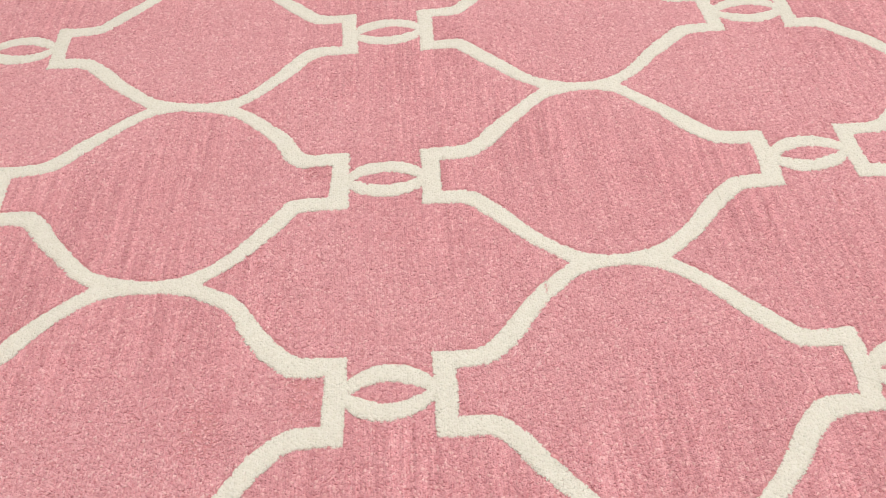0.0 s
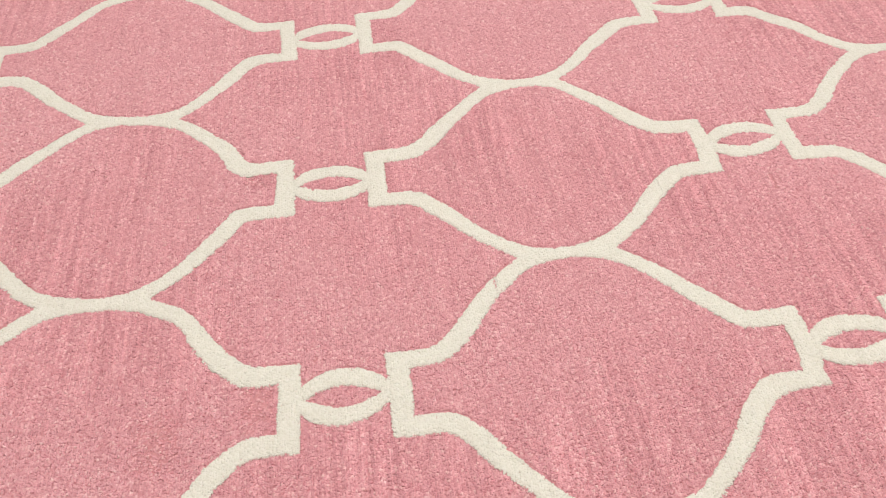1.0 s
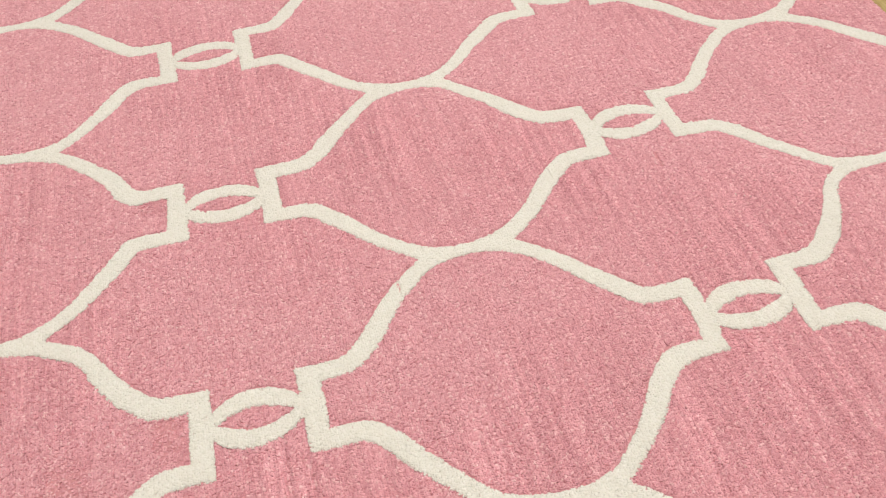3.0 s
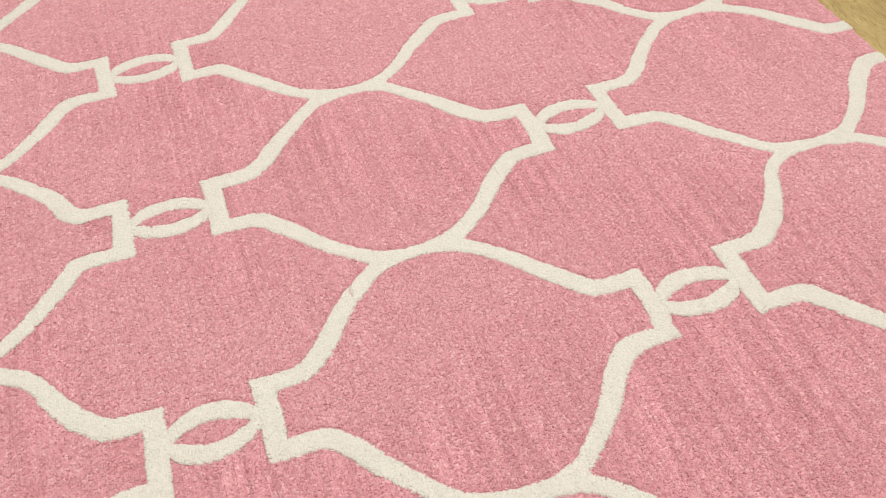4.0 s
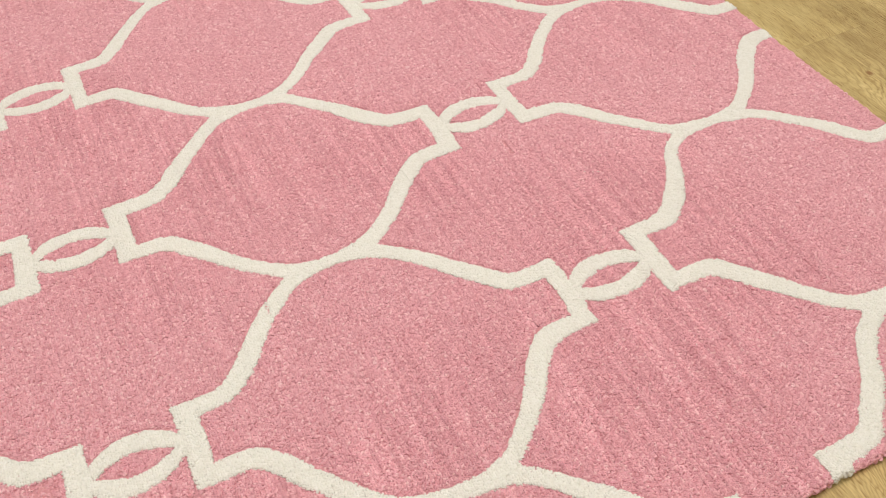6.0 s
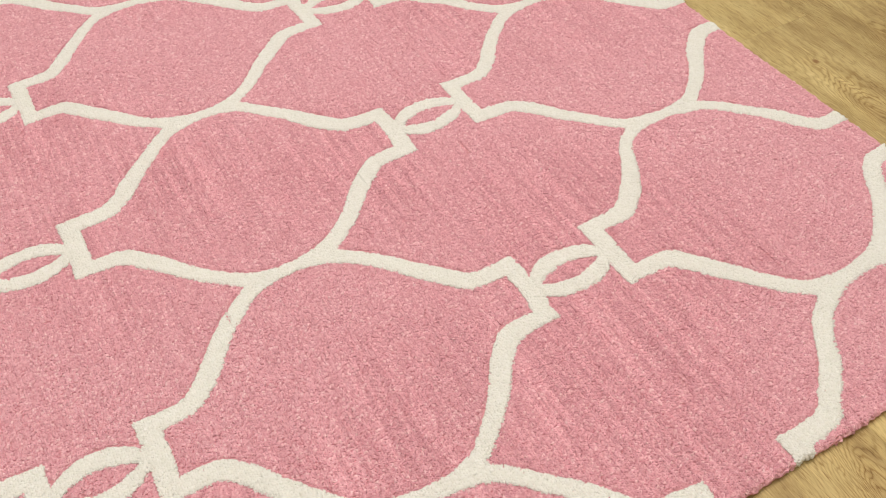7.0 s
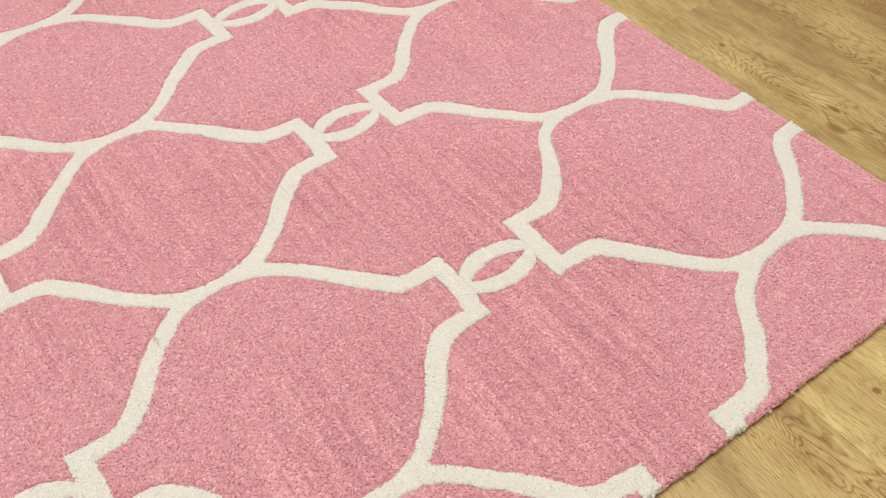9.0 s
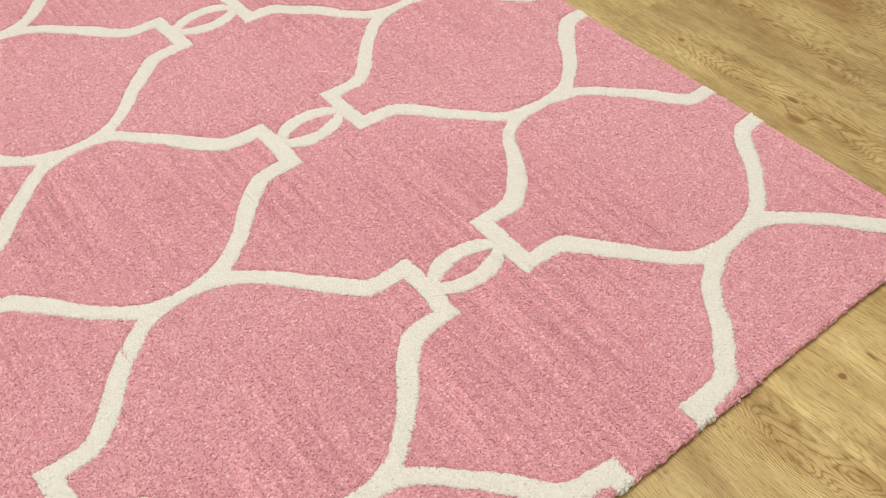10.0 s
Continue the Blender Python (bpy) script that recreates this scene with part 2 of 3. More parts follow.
LOWER = [(0.52, 0.288), (0.464, 0.286), (0.404, 0.269), (0.356, 0.228), (0.312, 0.177), (0.270, 0.122), (0.240, 0.090), (0.207, 0.060), (0.170, 0.055), (0.127, 0.055), (0.127, -0.05), (0.083, -0.05)]


def eased(line, rounds=2):
    """Corners of an open line cut round, its ends kept."""
    for _ in range(rounds):
        cut = [line[0]]
        for (ax, ay), (bx, by) in zip(line, line[1:]):
            cut += [(0.75 * ax + 0.25 * bx, 0.75 * ay + 0.25 * by), (0.25 * ax + 0.75 * bx, 0.25 * ay + 0.75 * by)]
        line = cut + [line[-1]]
    return line


BAND = np.array(eased(UPPER[:8]) + UPPER[8:] + eased(LOWER[:10]) + LOWER[10:])


def polygon_distance(x, y, corners):
    """Signed distance to a polygon's outline, negative inside."""
    best, inside = np.full(x.shape, 1e9), np.zeros(x.shape, bool)
    for (ax, ay), (bx, by) in zip(corners, np.roll(corners, -1, axis=0)):
        ex, ey = bx - ax, by - ay
        along = np.clip(((x - ax) * ex + (y - ay) * ey) / (ex * ex + ey * ey), 0, 1)
        best = np.minimum(best, (x - ax - along * ex) ** 2 + (y - ay - along * ey) ** 2)
        crosses = (ay > y) != (by > y)
        inside ^= crosses & (x < ex * (y - ay) / (ey if ey else 1e-9) + ax)
    return np.where(inside, -1, 1) * np.sqrt(best)


# where the hand-tufted drawing strays from its plan: column, row, stray sideways and lengthways, in repeats
STRAY = [
    (-1.0, 1.22, 0.0, 0.010), (-1.0, 0.61, -0.026, 0.026), (-0.60, 0.305, -0.024, 0.018), (-0.40, 0.305, 0.004, 0.007), (-0.80, 0.78, -0.010, 0.034),
    (-0.72, 0.22, -0.020, 0.040), (-0.60, 0.914, 0.0, 0.020), (-0.39, 0.914, 0.026, -0.003), (0.0, 1.22, 0.018, -0.007), (1.0, 1.22, 0.022, -0.008),
    (1.39, 0.914, 0.0, -0.011), (0.40, 0.914, 0.014, -0.001), (0.75, 0.76, -0.005, -0.013), (0.60, -0.305, 0.0, -0.008), (0.76, -0.44, 0.004, 0.008),
    (1.60, -0.305, 0.011, -0.004), (1.39, -0.305, 0.006, -0.014), (1.08, -0.52, 0.007, -0.018), (0.915, -0.52, -0.003, -0.025), (0.0, 0.0, 0.0, 0.004),
    (1.0, 0.0, 0.001, -0.004), (1.23, 0.12, 0.010, -0.010), (0.33, 0.26, -0.004, 0.007), (1.86, 0.09, 0.0, -0.010), (1.60, 0.305, -0.003, -0.006),
]

# single bends and bracket edges that were tufted off their place
BENDS = [(-0.21, 0.69, -0.019, -0.003), (-0.205, 0.54, -0.018, 0.006), (0.873, 0.0, 0.008, 0.0), (0.873, 0.61, 0.007, 0.0), (1.127, 0.61, -0.007, 0.0),
         (-0.33, 0.245, 0.015, 0.013), (1.369, 0.25, -0.017, 0.012), (1.39, -0.295, -0.006, -0.008), (1.779, 0.076, -0.005, -0.008), (1.307, 1.034, 0.007, 0.016), (1.280, -0.464, 0.007, -0.005)]


def wander(x, y):
    dx, dy, total = np.zeros_like(x), np.zeros_like(x), np.full_like(x, 0.05)
    for cx, cy, sx, sy in STRAY:
        near = np.exp(-((x - cx) ** 2 + (y - cy) ** 2) / (2 * 0.12 ** 2))
        dx, dy, total = dx + near * sx, dy + near * sy, total + near
    dx, dy = dx / total, dy / total
    for cx, cy, sx, sy in BENDS:
        near = np.exp(-((x - cx) ** 2 + (y - cy) ** 2) / (2 * 0.042 ** 2))
        dx, dy = dx + near * sx, dy + near * sy
    fine = 0.0022 * np.sin(13.0 * x - 9.0 * y + 2.1) + 0.0018 * np.sin(31 * x + 23 * y)
    fine_y = 0.0022 * np.sin(11.0 * x + 14.0 * y + 4.0) + 0.0018 * np.sin(27 * x - 35 * y + 1.0)
    return x - dx + fine, y - dy + fine_y


def drawing(px, py):
    """For places on the rug: signed distance to the ivory lines in metres, the part that owns the place, and its column and row."""
    x, y = wander(px / U, py / U)
    rise = V / U
    column, row = np.round(x), np.round(y / rise)
    fx, fy = np.abs(x - column), np.abs(y - row * rise)
    band = polygon_distance(fx, fy, BAND)
    lifted = np.abs(y - row * rise - np.where((column == 0) & (row == 0), 0.008, 0.0))  # one link sits a little high
    outer = (np.sqrt((fx / 0.096) ** 2 + (lifted / 0.0625) ** 2) - 1) * 0.062
    eye = (np.abs(fx / 0.071) ** 1.6 + np.abs(lifted / 0.0225) ** 1.25 - 1) * 0.02
    ring = np.maximum(outer, -eye)
    ring = np.where(fx < 0.09, ring, 1.0)
    ring = np.where(row < 0, 1.0, ring)  # the row at the hem has brackets alone
    d = np.minimum(band, ring) + 0.0016
    low = np.interp(fx, [0.127, 0.207, 0.27, 0.312, 0.356, 0.404, 0.464, 0.5], [0.055, 0.06, 0.122, 0.177, 0.228, 0.269, 0.286, 0.288])
    barrel = (fx > 0.1) & (fy < low + 0.02)
    side = np.where(x >= column, 0, -1)
    above = np.where(y >= row * rise, 0, -1)
    kind = np.where(d < 0, np.where((fx < 0.2) & (fy < 0.11), np.where(fx < 0.083, 0, np.where(side < 0, 5, 6) + np.where((np.abs(column) > 1.5) & (y < row * rise), 2, 0)), 1), np.where((eye < 0) & (fx < 0.09), 2, np.where(barrel, 3, 4)))
    own_column = np.where((kind == 1) | (kind == 3), column + side, column)
    own_row = np.where((kind == 1) | (kind == 4), row + above, row)
    return d * U, kind, own_column.astype(int), own_row.astype(int)


def tuft_mesh(name, tip, axis, radius, depth, uneven, mat):
    """Many yarn tufts in one mesh: each a short three-sided stub round its axis, with an uneven cut end and a splayed foot."""
    n, sides = len(tip), 3
    aside = np.stack([axis[:, 2], np.zeros(n), -axis[:, 0]], 1)
    aside /= np.linalg.norm(aside, axis=1, keepdims=True) + 1e-9
    across = np.cross(axis, aside)
    turn = np.random.uniform(0, 2 * np.pi, n)[:, None] + np.arange(sides)[None, :] * 2 * np.pi / sides
    wide = radius[:, None] * np.random.uniform(0.78, 1.22, (n, sides))
    out = np.cos(turn)[:, :, None] * aside[:, None, :] + np.sin(turn)[:, :, None] * across[:, None, :]
    drop = radius[:, None] * np.random.uniform(0.5, 1.0, (n, sides)) * uneven
    points = np.empty((n, 2 * sides + 1, 3))
    points[:, :sides] = tip[:, None, :] + out * wide[:, :, None] * 0.86 - axis[:, None, :] * drop[:, :, None]
    points[:, sides:-1] = tip[:, None, :] + out * wide[:, :, None] * 1.15 - axis[:, None, :] * depth[:, None, None]
    points[:, -1] = tip
    base = (np.arange(n) * (2 * sides + 1))[:, None]
    k = np.arange(sides)
    after = (k + 1) % sides
    walls = np.stack([base + k, base + sides + k, base + sides + after, base + after], axis=2)
    ends = np.stack([base + k, base + after, np.broadcast_to(base + 2 * sides, (n, sides))], axis=2)
    corners = np.concatenate([walls.reshape(n, -1), ends.reshape(n, -1)], axis=1)
    starts = (np.arange(n) * 21)[:, None] + np.array([0, 4, 8, 12, 15, 18])[None, :]
    mesh = bpy.data.meshes.new(name)
    mesh.vertices.add(n * (2 * sides + 1))
    mesh.vertices.foreach_set("co", points.astype(np.float32).ravel())
    mesh.loops.add(corners.size)
    mesh.loops.foreach_set("vertex_index", corners.astype(np.int32).ravel())
    mesh.polygons.add(starts.size)
    mesh.polygons.foreach_set("loop_start", starts.astype(np.int32).ravel())
    mesh.polygons.foreach_set("use_smooth", np.full(starts.size, mat == IVORY))
    mesh.materials.append(mat)
    mesh.update(calc_edges=True)
    return mesh


def edge_wave(s, seed):
    return 0.0005 * np.sin(23 * s + seed) + 0.0004 * np.sin(61 * s + 2.3 * seed) + 0.0003 * np.sin(170 * s + seed) + 0.0004 * np.sin(430 * s + 3 * seed)


FINE, MIDDLE, COARSE, ROUND = 0.0020, 0.0022, 0.0066, 0.0055


def zone_pitch(x, y):
    """Spacing of the tufts over the plan: finest on the stretch just before the tripod, thick on the rest that lies out of its sweep."""
    reach = np.hypot(x - 0.06, y + 0.445)
    swept = (x + 0.29 * y > -0.36) & (reach < 1.24) & (reach > 0.30)
    return np.where(swept, np.where(reach < 0.80 + 0.03 * np.sin(9 * x - 5 * y), FINE, MIDDLE), COARSE)


CREASES = [(0.5162, 0.0590, 0.010), (0.6100, -0.0850, 0.014), (0.4455, 0.1990, 0.012), (0.3300, 0.2100, 0.009), (0.1450, 0.1050, 0.010)]  # partings in the pile: place and half length

TRODDEN = [(-0.072, 0.008, 0.015, 0.028), (-0.155, -0.02, 0.02, 0.03), (-0.07, 0.285, 0.02, 0.012)]  # patches of matted pile: place, half width and half length


def clumps(x, y, size=0.0027):
    """Three smooth random fields over the plan, about -1.5 to 1.5, whose swells are a few tufts wide."""
    grid = np.random.normal(0, 1, (3, 97, 89))
    u, v = x / size, y / size
    i, j = np.floor(u).astype(int), np.floor(v).astype(int)
    fu, fv = u - i, v - j
    fu, fv = fu * fu * (3 - 2 * fu), fv * fv * (3 - 2 * fv)
    a, b, c, e = i % 97, (i + 1) % 97, j % 89, (j + 1) % 89
    return (grid[:, a, c] * (1 - fu) + grid[:, b, c] * fu) * (1 - fv) + (grid[:, a, e] * (1 - fu) + grid[:, b, e] * fu) * fv


def tuft_field(pitch):
    """Tufts on slightly uneven rows that run along the rug."""
    xs, ys = np.arange(EDGE_WEST, EDGE_EAST, pitch), np.arange(EDGE_SOUTH, EDGE_NORTH, pitch)
    gx, gy = np.meshgrid(xs, ys, indexing="ij")
    gy = gy + (np.arange(len(xs)) % 2)[:, None] * pitch * 0.5
    gx = (gx + np.random.normal(0, 0.12 * pitch, gx.shape)).ravel()
    gy = (gy + np.random.normal(0, 0.17 * pitch, gy.shape)).ravel()
    keep = zone_pitch(gx, gy) == pitch
    rim = np.minimum.reduce([EDGE_EAST - gx, gx - EDGE_WEST, gy - EDGE_SOUTH, EDGE_NORTH - gy])
    keep &= rim > ROUND - 0.0008
    gx, gy = gx[keep], gy[keep]
    n = len(gx)
    tip = np.stack([gx, gy, RUG_TOP + np.random.normal(0, 0.085, n) * pitch - np.where(np.random.random(n) < 0.035, np.random.uniform(0.15, 0.45, n), 0) * pitch], 1)
    axis = np.stack([np.random.normal(0, 0.15, n), np.random.normal(-0.06, 0.15, n), np.ones(n)], 1)
    # neighbouring tufts clump: they lean and sink together
    side, along, sunk = clumps(gx, gy)
    axis[:, 0] += 0.12 * side
    axis[:, 1] += 0.12 * along
    tip[:, 2] -= 0.045 * pitch * np.maximum(sunk - 0.35, 0)
    return tip, axis, np.full(n, pitch)


def rim_tufts(low, high, pitch, place):
    """Tufts that roll over an edge of the rug and down its side. place(s, out): plan place at s along the edge, out metres beyond its line."""
    turns = np.concatenate([np.arange(0.0, np.pi / 2, pitch / ROUND), np.full(int((RUG_TOP - ROUND) / pitch), np.pi / 2)])
    down = np.concatenate([np.zeros(len(turns) - int((RUG_TOP - ROUND) / pitch)), np.arange(1, int((RUG_TOP - ROUND) / pitch) + 1) * pitch])
    s = np.arange(low, high, pitch)
    ss, tt = np.meshgrid(s, turns, indexing="ij")
    dd = np.broadcast_to(down, ss.shape).ravel()
    ss, tt = ss.ravel() + np.random.normal(0, 0.25 * pitch, ss.size), tt.ravel() + np.random.normal(0, 0.08, tt.size)
    out = ROUND * (np.sin(tt) - 1) - 0.35 * dd + np.random.normal(0, 0.0006, len(ss))
    plan, normal = place(ss, out)
    z = np.maximum(RUG_TOP - ROUND + ROUND * np.cos(tt) - dd, 0.0012)
    tip = np.column_stack([plan, z])
    axis = np.column_stack([normal * np.sin(tt)[:, None], np.cos(tt) + 0.05]) + np.random.normal(0, 0.20, (len(ss), 3))
    return tip, axis, np.full(len(ss), pitch)


def build_rug():
    rug = tagged(new("rug"), "pink tufted wool rug with ivory trellis pattern on wooden floor", "rug")
    bm = bmesh.new()
    bmesh.ops.create_cube(bm, size=1.0)
    inset = 0.0045
    for v in bm.verts:
        v.co = Vector((EDGE_WEST + inset if v.co.x < 0 else EDGE_EAST - inset, EDGE_SOUTH + inset if v.co.y < 0 else EDGE_NORTH - inset, 0.0 if v.co.z < 0 else RUG_TOP - 0.0019))
    mesh = bpy.data.meshes.new("backing")
    bm.to_mesh(mesh)
    bm.free()
    mesh.materials.append(GAP_SHADE)
    backing = tagged(new("backing", mesh), "backing under the pile, coloured like shaded pile")
    backing.parent = rug

    def edge(fixed, seed, outward, along_y):
        def place(s, out):
            line = fixed + outward * (edge_wave(s, seed) + out)
            plan = np.stack([line, s] if along_y else [s, line], 1)
            normal = np.zeros((len(s), 2))
            normal[:, 0 if along_y else 1] = outward
            return plan, normal
        return place

    groups = [tuft_field(FINE), tuft_field(MIDDLE), tuft_field(COARSE)]
    for fixed, seed, outward, along_y, low, high, parting in ((EDGE_EAST, 1.0, 1, True, EDGE_SOUTH, EDGE_NORTH, 0.95 * U), (EDGE_WEST, 2.0, -1, True, EDGE_SOUTH, EDGE_NORTH, None),
                                                              (EDGE_SOUTH, 3.0, -1, False, EDGE_WEST, EDGE_EAST, 0.15 * U), (EDGE_NORTH, 4.0, 1, False, EDGE_WEST, EDGE_EAST, None)):
        place = edge(fixed, seed, outward, along_y)
        if parting is None:
            groups.append(rim_tufts(low, high, 0.0028, place))
        else:
            near, far = ((low, parting), (parting, high)) if along_y else ((parting, high), (low, parting))
            groups += [rim_tufts(*near, FINE, place), rim_tufts(*far, 0.0028, place)]
    tip, axis, pitch = (np.concatenate(g) for g in zip(*groups))
    axis /= np.linalg.norm(axis, axis=1, keepdims=True)
    # yarns stray a little over the drawing's lines, a few together, and those beside a line were clipped towards its edge
    n = len(tip)
    stray = clumps(tip[:, 0], tip[:, 1], 0.0042)[:2] * 0.0005 + np.random.normal(0, 0.0002, (2, n))
    x, y = tip[:, 0] + stray[0], tip[:, 1] + stray[1]
    d, kind, column, row = drawing(x, y)
    flat = axis[:, 2] > 0.7
    beside = np.abs(d) < 0.0036
    slope = np.zeros((n, 2))
    slope[beside] = np.stack([drawing(x[beside] + 0.0003, y[beside])[0] - d[beside], drawing(x[beside], y[beside] + 0.0003)[0] - d[beside]], 1) / 0.0003
    slope /= np.maximum(np.linalg.norm(slope, axis=1, keepdims=True), 0.5)
    close = (np.abs(d) < 0.0017) & flat
    tip[close, :2] += slope[close] * (np.where(d[close] < 0, -0.0013, 0.0016) - d[close])[:, None] * np.random.uniform(0.6, 1.0, (close.sum(), 1))
    # a narrow groove was carved beside the lines, deeper in places
    carved = 0.0020 * (0.55 + 0.45 * np.sin(95 * tip[:, 0] + 3) * np.sin(83 * tip[:, 1] + 1)) * np.random.uniform(0.4, 1.6, n) * (1.25 + 0.75 * slope[:, 1])
    tip[:, 2] -= np.where(flat & (d >= 0), carved * np.exp(-((d - 0.0012) / 0.0012) ** 2), 0)
    parted = np.zeros(n, bool)
    for cx, cy, half in CREASES:
        parted |= (np.abs(tip[:, 0] - cx) < 0.0014) & (np.abs(tip[:, 1] - cy) < half)
    tip[parted, 2] -= 0.0024
    matted = np.zeros(n)
    for cx, cy, across, along in TRODDEN:
        matted = np.maximum(matted, np.exp(-((tip[:, 0] - cx) / across) ** 4 - ((tip[:, 1] - cy) / along) ** 4) * (flat & (d > 0.001)))
    tip[:, 2] -= matted * np.random.uniform(0.0, 0.0022, n)
    axis[:, :2] += matted[:, None] * np.random.normal(0, 0.35, (n, 2))
    axis /= np.linalg.norm(axis, axis=1, keepdims=True)
    # fine partings where rows of pile lean apart, in loose groups
    pile = np.flatnonzero(flat & (d > 0.002) & (pitch < COARSE) & (kind == 4))
    px, py = tip[pile, 0], tip[pile, 1]
    for cx, cy in zip(np.random.uniform(-0.42, 0.80, 46), np.random.uniform(-0.22, 0.68, 46)):
        group = (np.abs(px - cx) < 0.075) & (np.abs(py - cy) < 0.12)
        some, sx, sy = pile[group], px[group], py[group]
        for k in range(11):
            ox, oy, half = cx + np.random.normal(0, 0.025), cy + np.random.normal(0, 0.035), np.random.uniform(0.004, 0.018)
            along = (sy - oy) / half
            sunk = (np.abs(sx - ox - 0.0012 * along) < 0.0009) & (np.abs(along) < 1)
            tip[some[sunk], 2] -= np.random.uniform(0.0006, 0.0014) * (1 - along[sunk] ** 2)
    # the ivory lines are shorn smoother than the pink ground
    shorn = flat & (d < 0)
    tip[shorn, 2] = RUG_TOP + 0.0004 + 0.4 * (tip[shorn, 2] - RUG_TOP) - 0.0010 * np.exp(d[shorn] / 0.0016)
    axis[shorn, :2] *= 0.35
    radius = pitch * np.where(d < 0, np.random.uniform(1.08, 1.25, n), np.random.uniform(1.02, 1.18, n))
    radius[(d < 0.002) & (d >= 0)] *= 0.84
    radius[parted] *= 0.5
    radius *= 1 - 0.22 * matted
    radius[(d < 0) & (d > -0.002)] *= 0.76
    depth = np.where(flat, np.minimum(1.3 * pitch, 0.0036), 0.9 * pitch)
    # single thin yarns fringe the lines: they splay out over the carved edge, most on the side towards the hem, where the pile leans
    root = np.flatnonzero(beside & flat & (d < 0) & (d > -0.0021) & (pitch == FINE)).repeat(3)
    m = len(root)
    out, splay = slope[root], np.clip(0.45 - 0.55 * slope[root, 1], 0.1, 1.0) * np.random.uniform(0, 1, m) ** 1.4
    thin = np.zeros((m, 3))
    thin[:, :2] = np.stack([x[root], y[root]], 1) - out * d[root][:, None] - np.stack([stray[0][root], stray[1][root]], 1)
    thin[:, :2] += np.stack([-out[:, 1], out[:, 0]], 1) * np.random.uniform(-0.0011, 0.0011, (m, 1)) + out * (0.0024 * splay - 0.0003)[:, None]
    thin[:, 2] = RUG_TOP - np.random.uniform(0.0, 0.0004, m)
    lean = np.column_stack([out * (0.2 + 0.7 * splay)[:, None] + np.random.normal(0, 0.15, (m, 2)), np.ones(m)])
    tip, axis = np.concatenate([tip, thin]), np.concatenate([axis, lean / np.linalg.norm(lean, axis=1, keepdims=True)])
    radius, depth = np.concatenate([radius, np.random.uniform(0.0004, 0.0008, m)]), np.concatenate([depth, np.full(m, 0.0022)])
    pitch, kind, column, row = (np.concatenate([a, a[root]]) for a in (pitch, kind, column, row))

    names = {0: ("oval_link", "ivory oval link", IVORY), 5: ("bracket", "ivory square bracket", IVORY), 6: ("bracket", "ivory square bracket", IVORY),
             7: ("bracket", "ivory square bracket", IVORY), 8: ("bracket", "ivory square bracket", IVORY),
             1: ("trellis_band", "ivory curved trellis band", IVORY), 2: ("pink_eye", "", PINK), 3: ("pink_panel", "", PINK), 4: ("pink_panel", "", PINK_STREAKED)}
    key = ((kind * 64 + column + 32) * 64 + row + 32)
    order = np.argsort(key, kind="stable")
    cuts = np.flatnonzero(np.diff(key[order])) + 1
    for own in np.split(order, cuts):
        name, label, mat = names[int(kind[own[0]])]
        ob = new(name, tuft_mesh(name, tip[own], axis[own], radius[own], depth[own], 0.15 if mat == IVORY else np.where(pitch[own] == FINE, 0.46, 0.40)[:, None], mat))
        ob.parent = rug
        if label:
            tagged(ob, label)
    return rug


rug = build_rug()


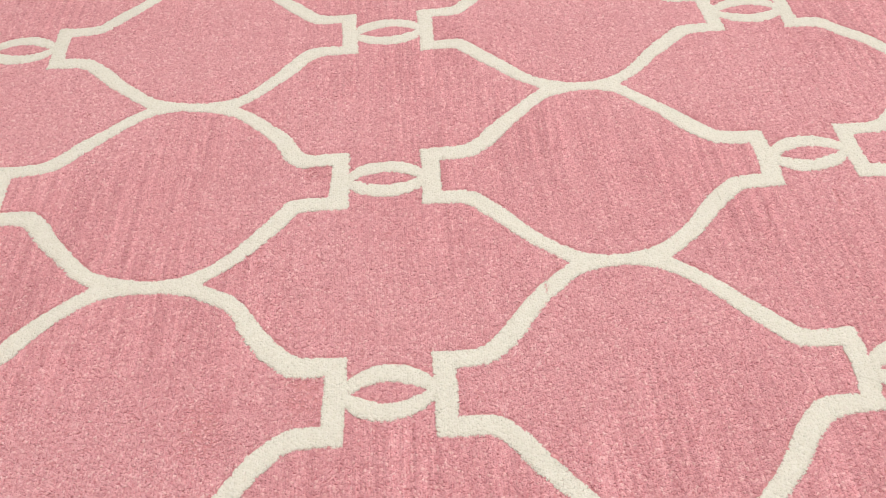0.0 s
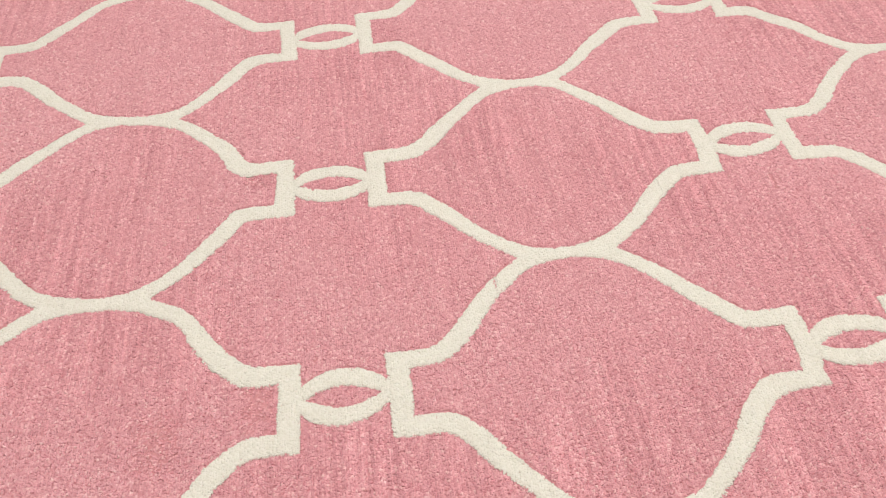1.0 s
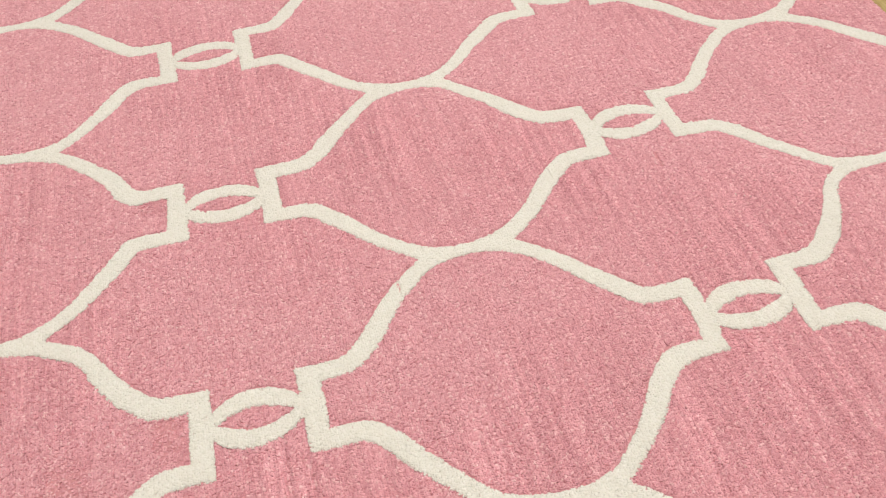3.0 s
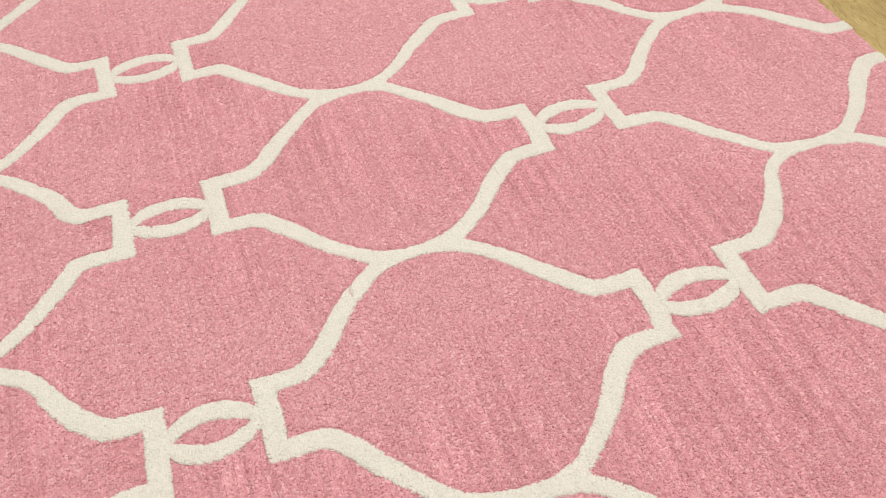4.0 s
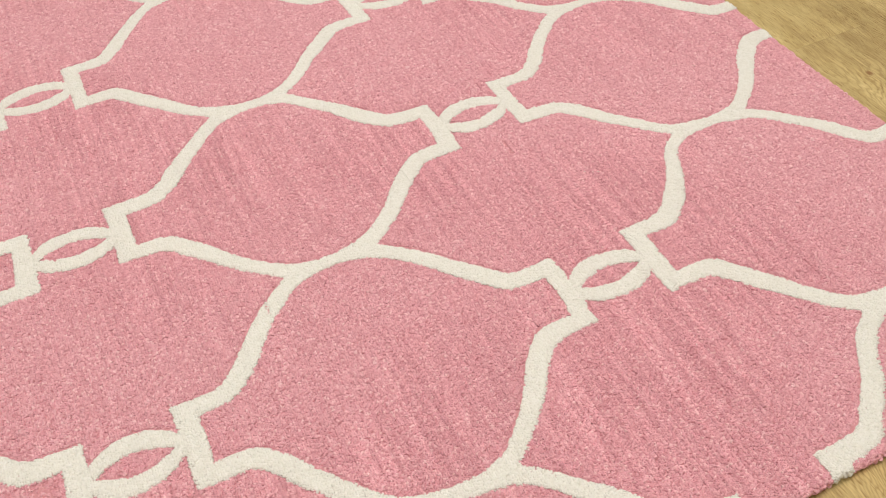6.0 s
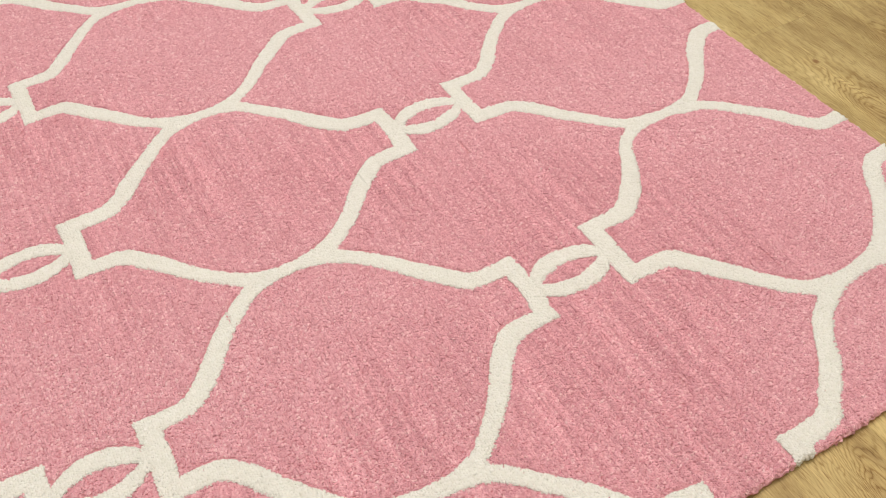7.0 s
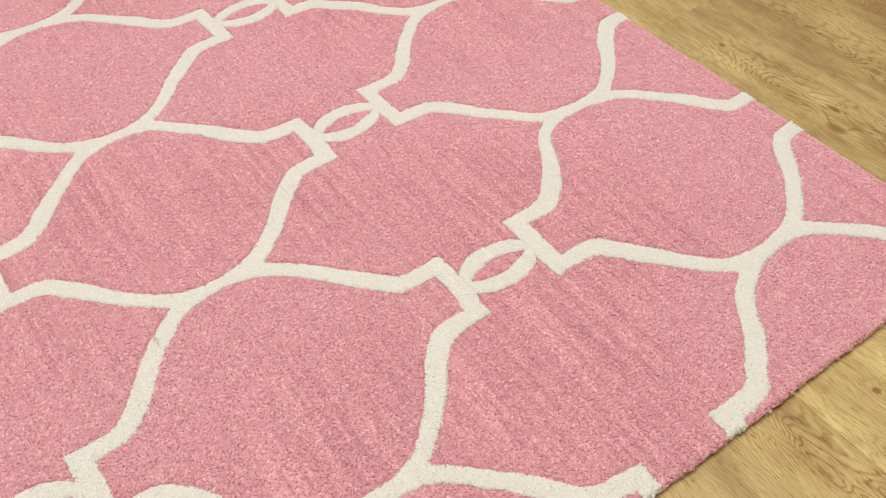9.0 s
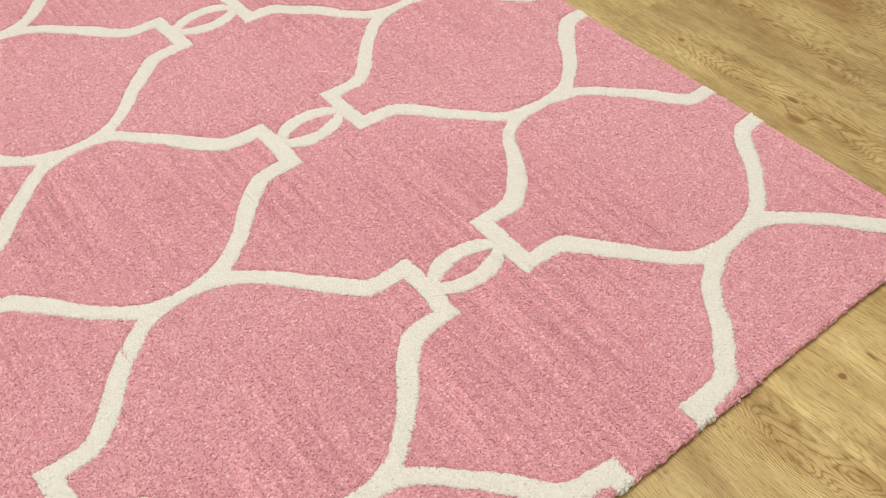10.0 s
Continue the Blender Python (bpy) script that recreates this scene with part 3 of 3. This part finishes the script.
def scatter_lint():
    """A few curled white fibres that lie on the pink pile."""
    bm = bmesh.new()
    for x, y in ((0.508, 0.120), (0.496, 0.127), (0.503, 0.122), (0.462, -0.106), (-0.193, 0.545), (0.33, 0.05), (0.17, 0.33), (0.62, -0.03), (0.02, 0.12)):
        turn, path = random.uniform(0, math.pi), []
        for k in range(5):
            bow = 0.0004 * math.sin(k * 0.9)
            path.append(Vector((x, y, RUG_TOP + 0.0004)) + Vector((math.cos(turn), math.sin(turn), 0)) * (k - 2) * 0.0005 + Vector((-math.sin(turn), math.cos(turn), 0)) * bow)
        rings = []
        for p in path:
            rings.append([bm.verts.new(p + Vector((0.00022 * math.cos(a), 0.00022 * math.sin(a), 0.00022 * math.sin(a + 1.0)))) for a in (0.0, 2.1, 4.2)])
        for one, two in zip(rings, rings[1:]):
            for k in range(3):
                bm.faces.new((one[k], one[(k + 1) % 3], two[(k + 1) % 3], two[k]))
    mesh = bpy.data.meshes.new("lint")
    bm.to_mesh(mesh)
    bm.free()
    mesh.materials.append(IVORY)
    tagged(new("lint", mesh), "tiny white lint fibres lying on the pink pile", "lint", kind="stuff")


scatter_lint()

# ---- floor planks, laid along the rug's length ----
PLANK_W, PLANK_L = 0.192, 1.285
SEAM = 2.135 * U
plank_meshes = {}
PALE = (-2, -3)      # two rows from a paler batch
tones = random.Random(5)


def plank_mesh(width, length):
    key = (round(width, 4), round(length, 4))
    if key not in plank_meshes:
        bm = bmesh.new()
        bmesh.ops.create_cube(bm, size=1.0)
        for v in bm.verts:
            v.co = Vector((v.co.x * (width - 0.0001), v.co.y * (length - 0.0001), v.co.z * 0.009 - 0.0045))
        rim = [e for e in bm.edges if all(v.co.z > -0.001 for v in e.verts)]
        bmesh.ops.bevel(bm, geom=rim, offset=0.00012, segments=1, affect="EDGES")
        mesh = bpy.data.meshes.new("plank")
        bm.to_mesh(mesh)
        bm.free()
        mesh.materials.append(OAK)
        plank_meshes[key] = mesh
    return plank_meshes[key]


def lay_planks():
    first = math.floor((WEST - SEAM) / PLANK_W)
    last = math.ceil((EAST - SEAM) / PLANK_W)
    for k in range(first, last):
        x0, x1 = max(SEAM + k * PLANK_W, WEST), min(SEAM + (k + 1) * PLANK_W, EAST)
        if x1 - x0 < 0.01:
            continue
        joint = 0.199 + (k + 1) * 0.28 * PLANK_L
        y = joint - math.ceil((joint - SOUTH) / PLANK_L) * PLANK_L
        while y < NORTH:
            y0, y1 = max(y, SOUTH), min(y + PLANK_L, NORTH)
            if y1 - y0 > 0.01:
                plank = new("plank", plank_mesh(x1 - x0, y1 - y0))
                plank.parent = floor
                plank.location = ((x0 + x1) / 2, (y0 + y1) / 2, 0)
                tone = tones.uniform(0.97, 1.05) * (1.13 if k in PALE else 1.0)
                plank.color = (tone, tone, tone * tones.uniform(0.97, 1.05), 1)
            y += PLANK_L


lay_planks()
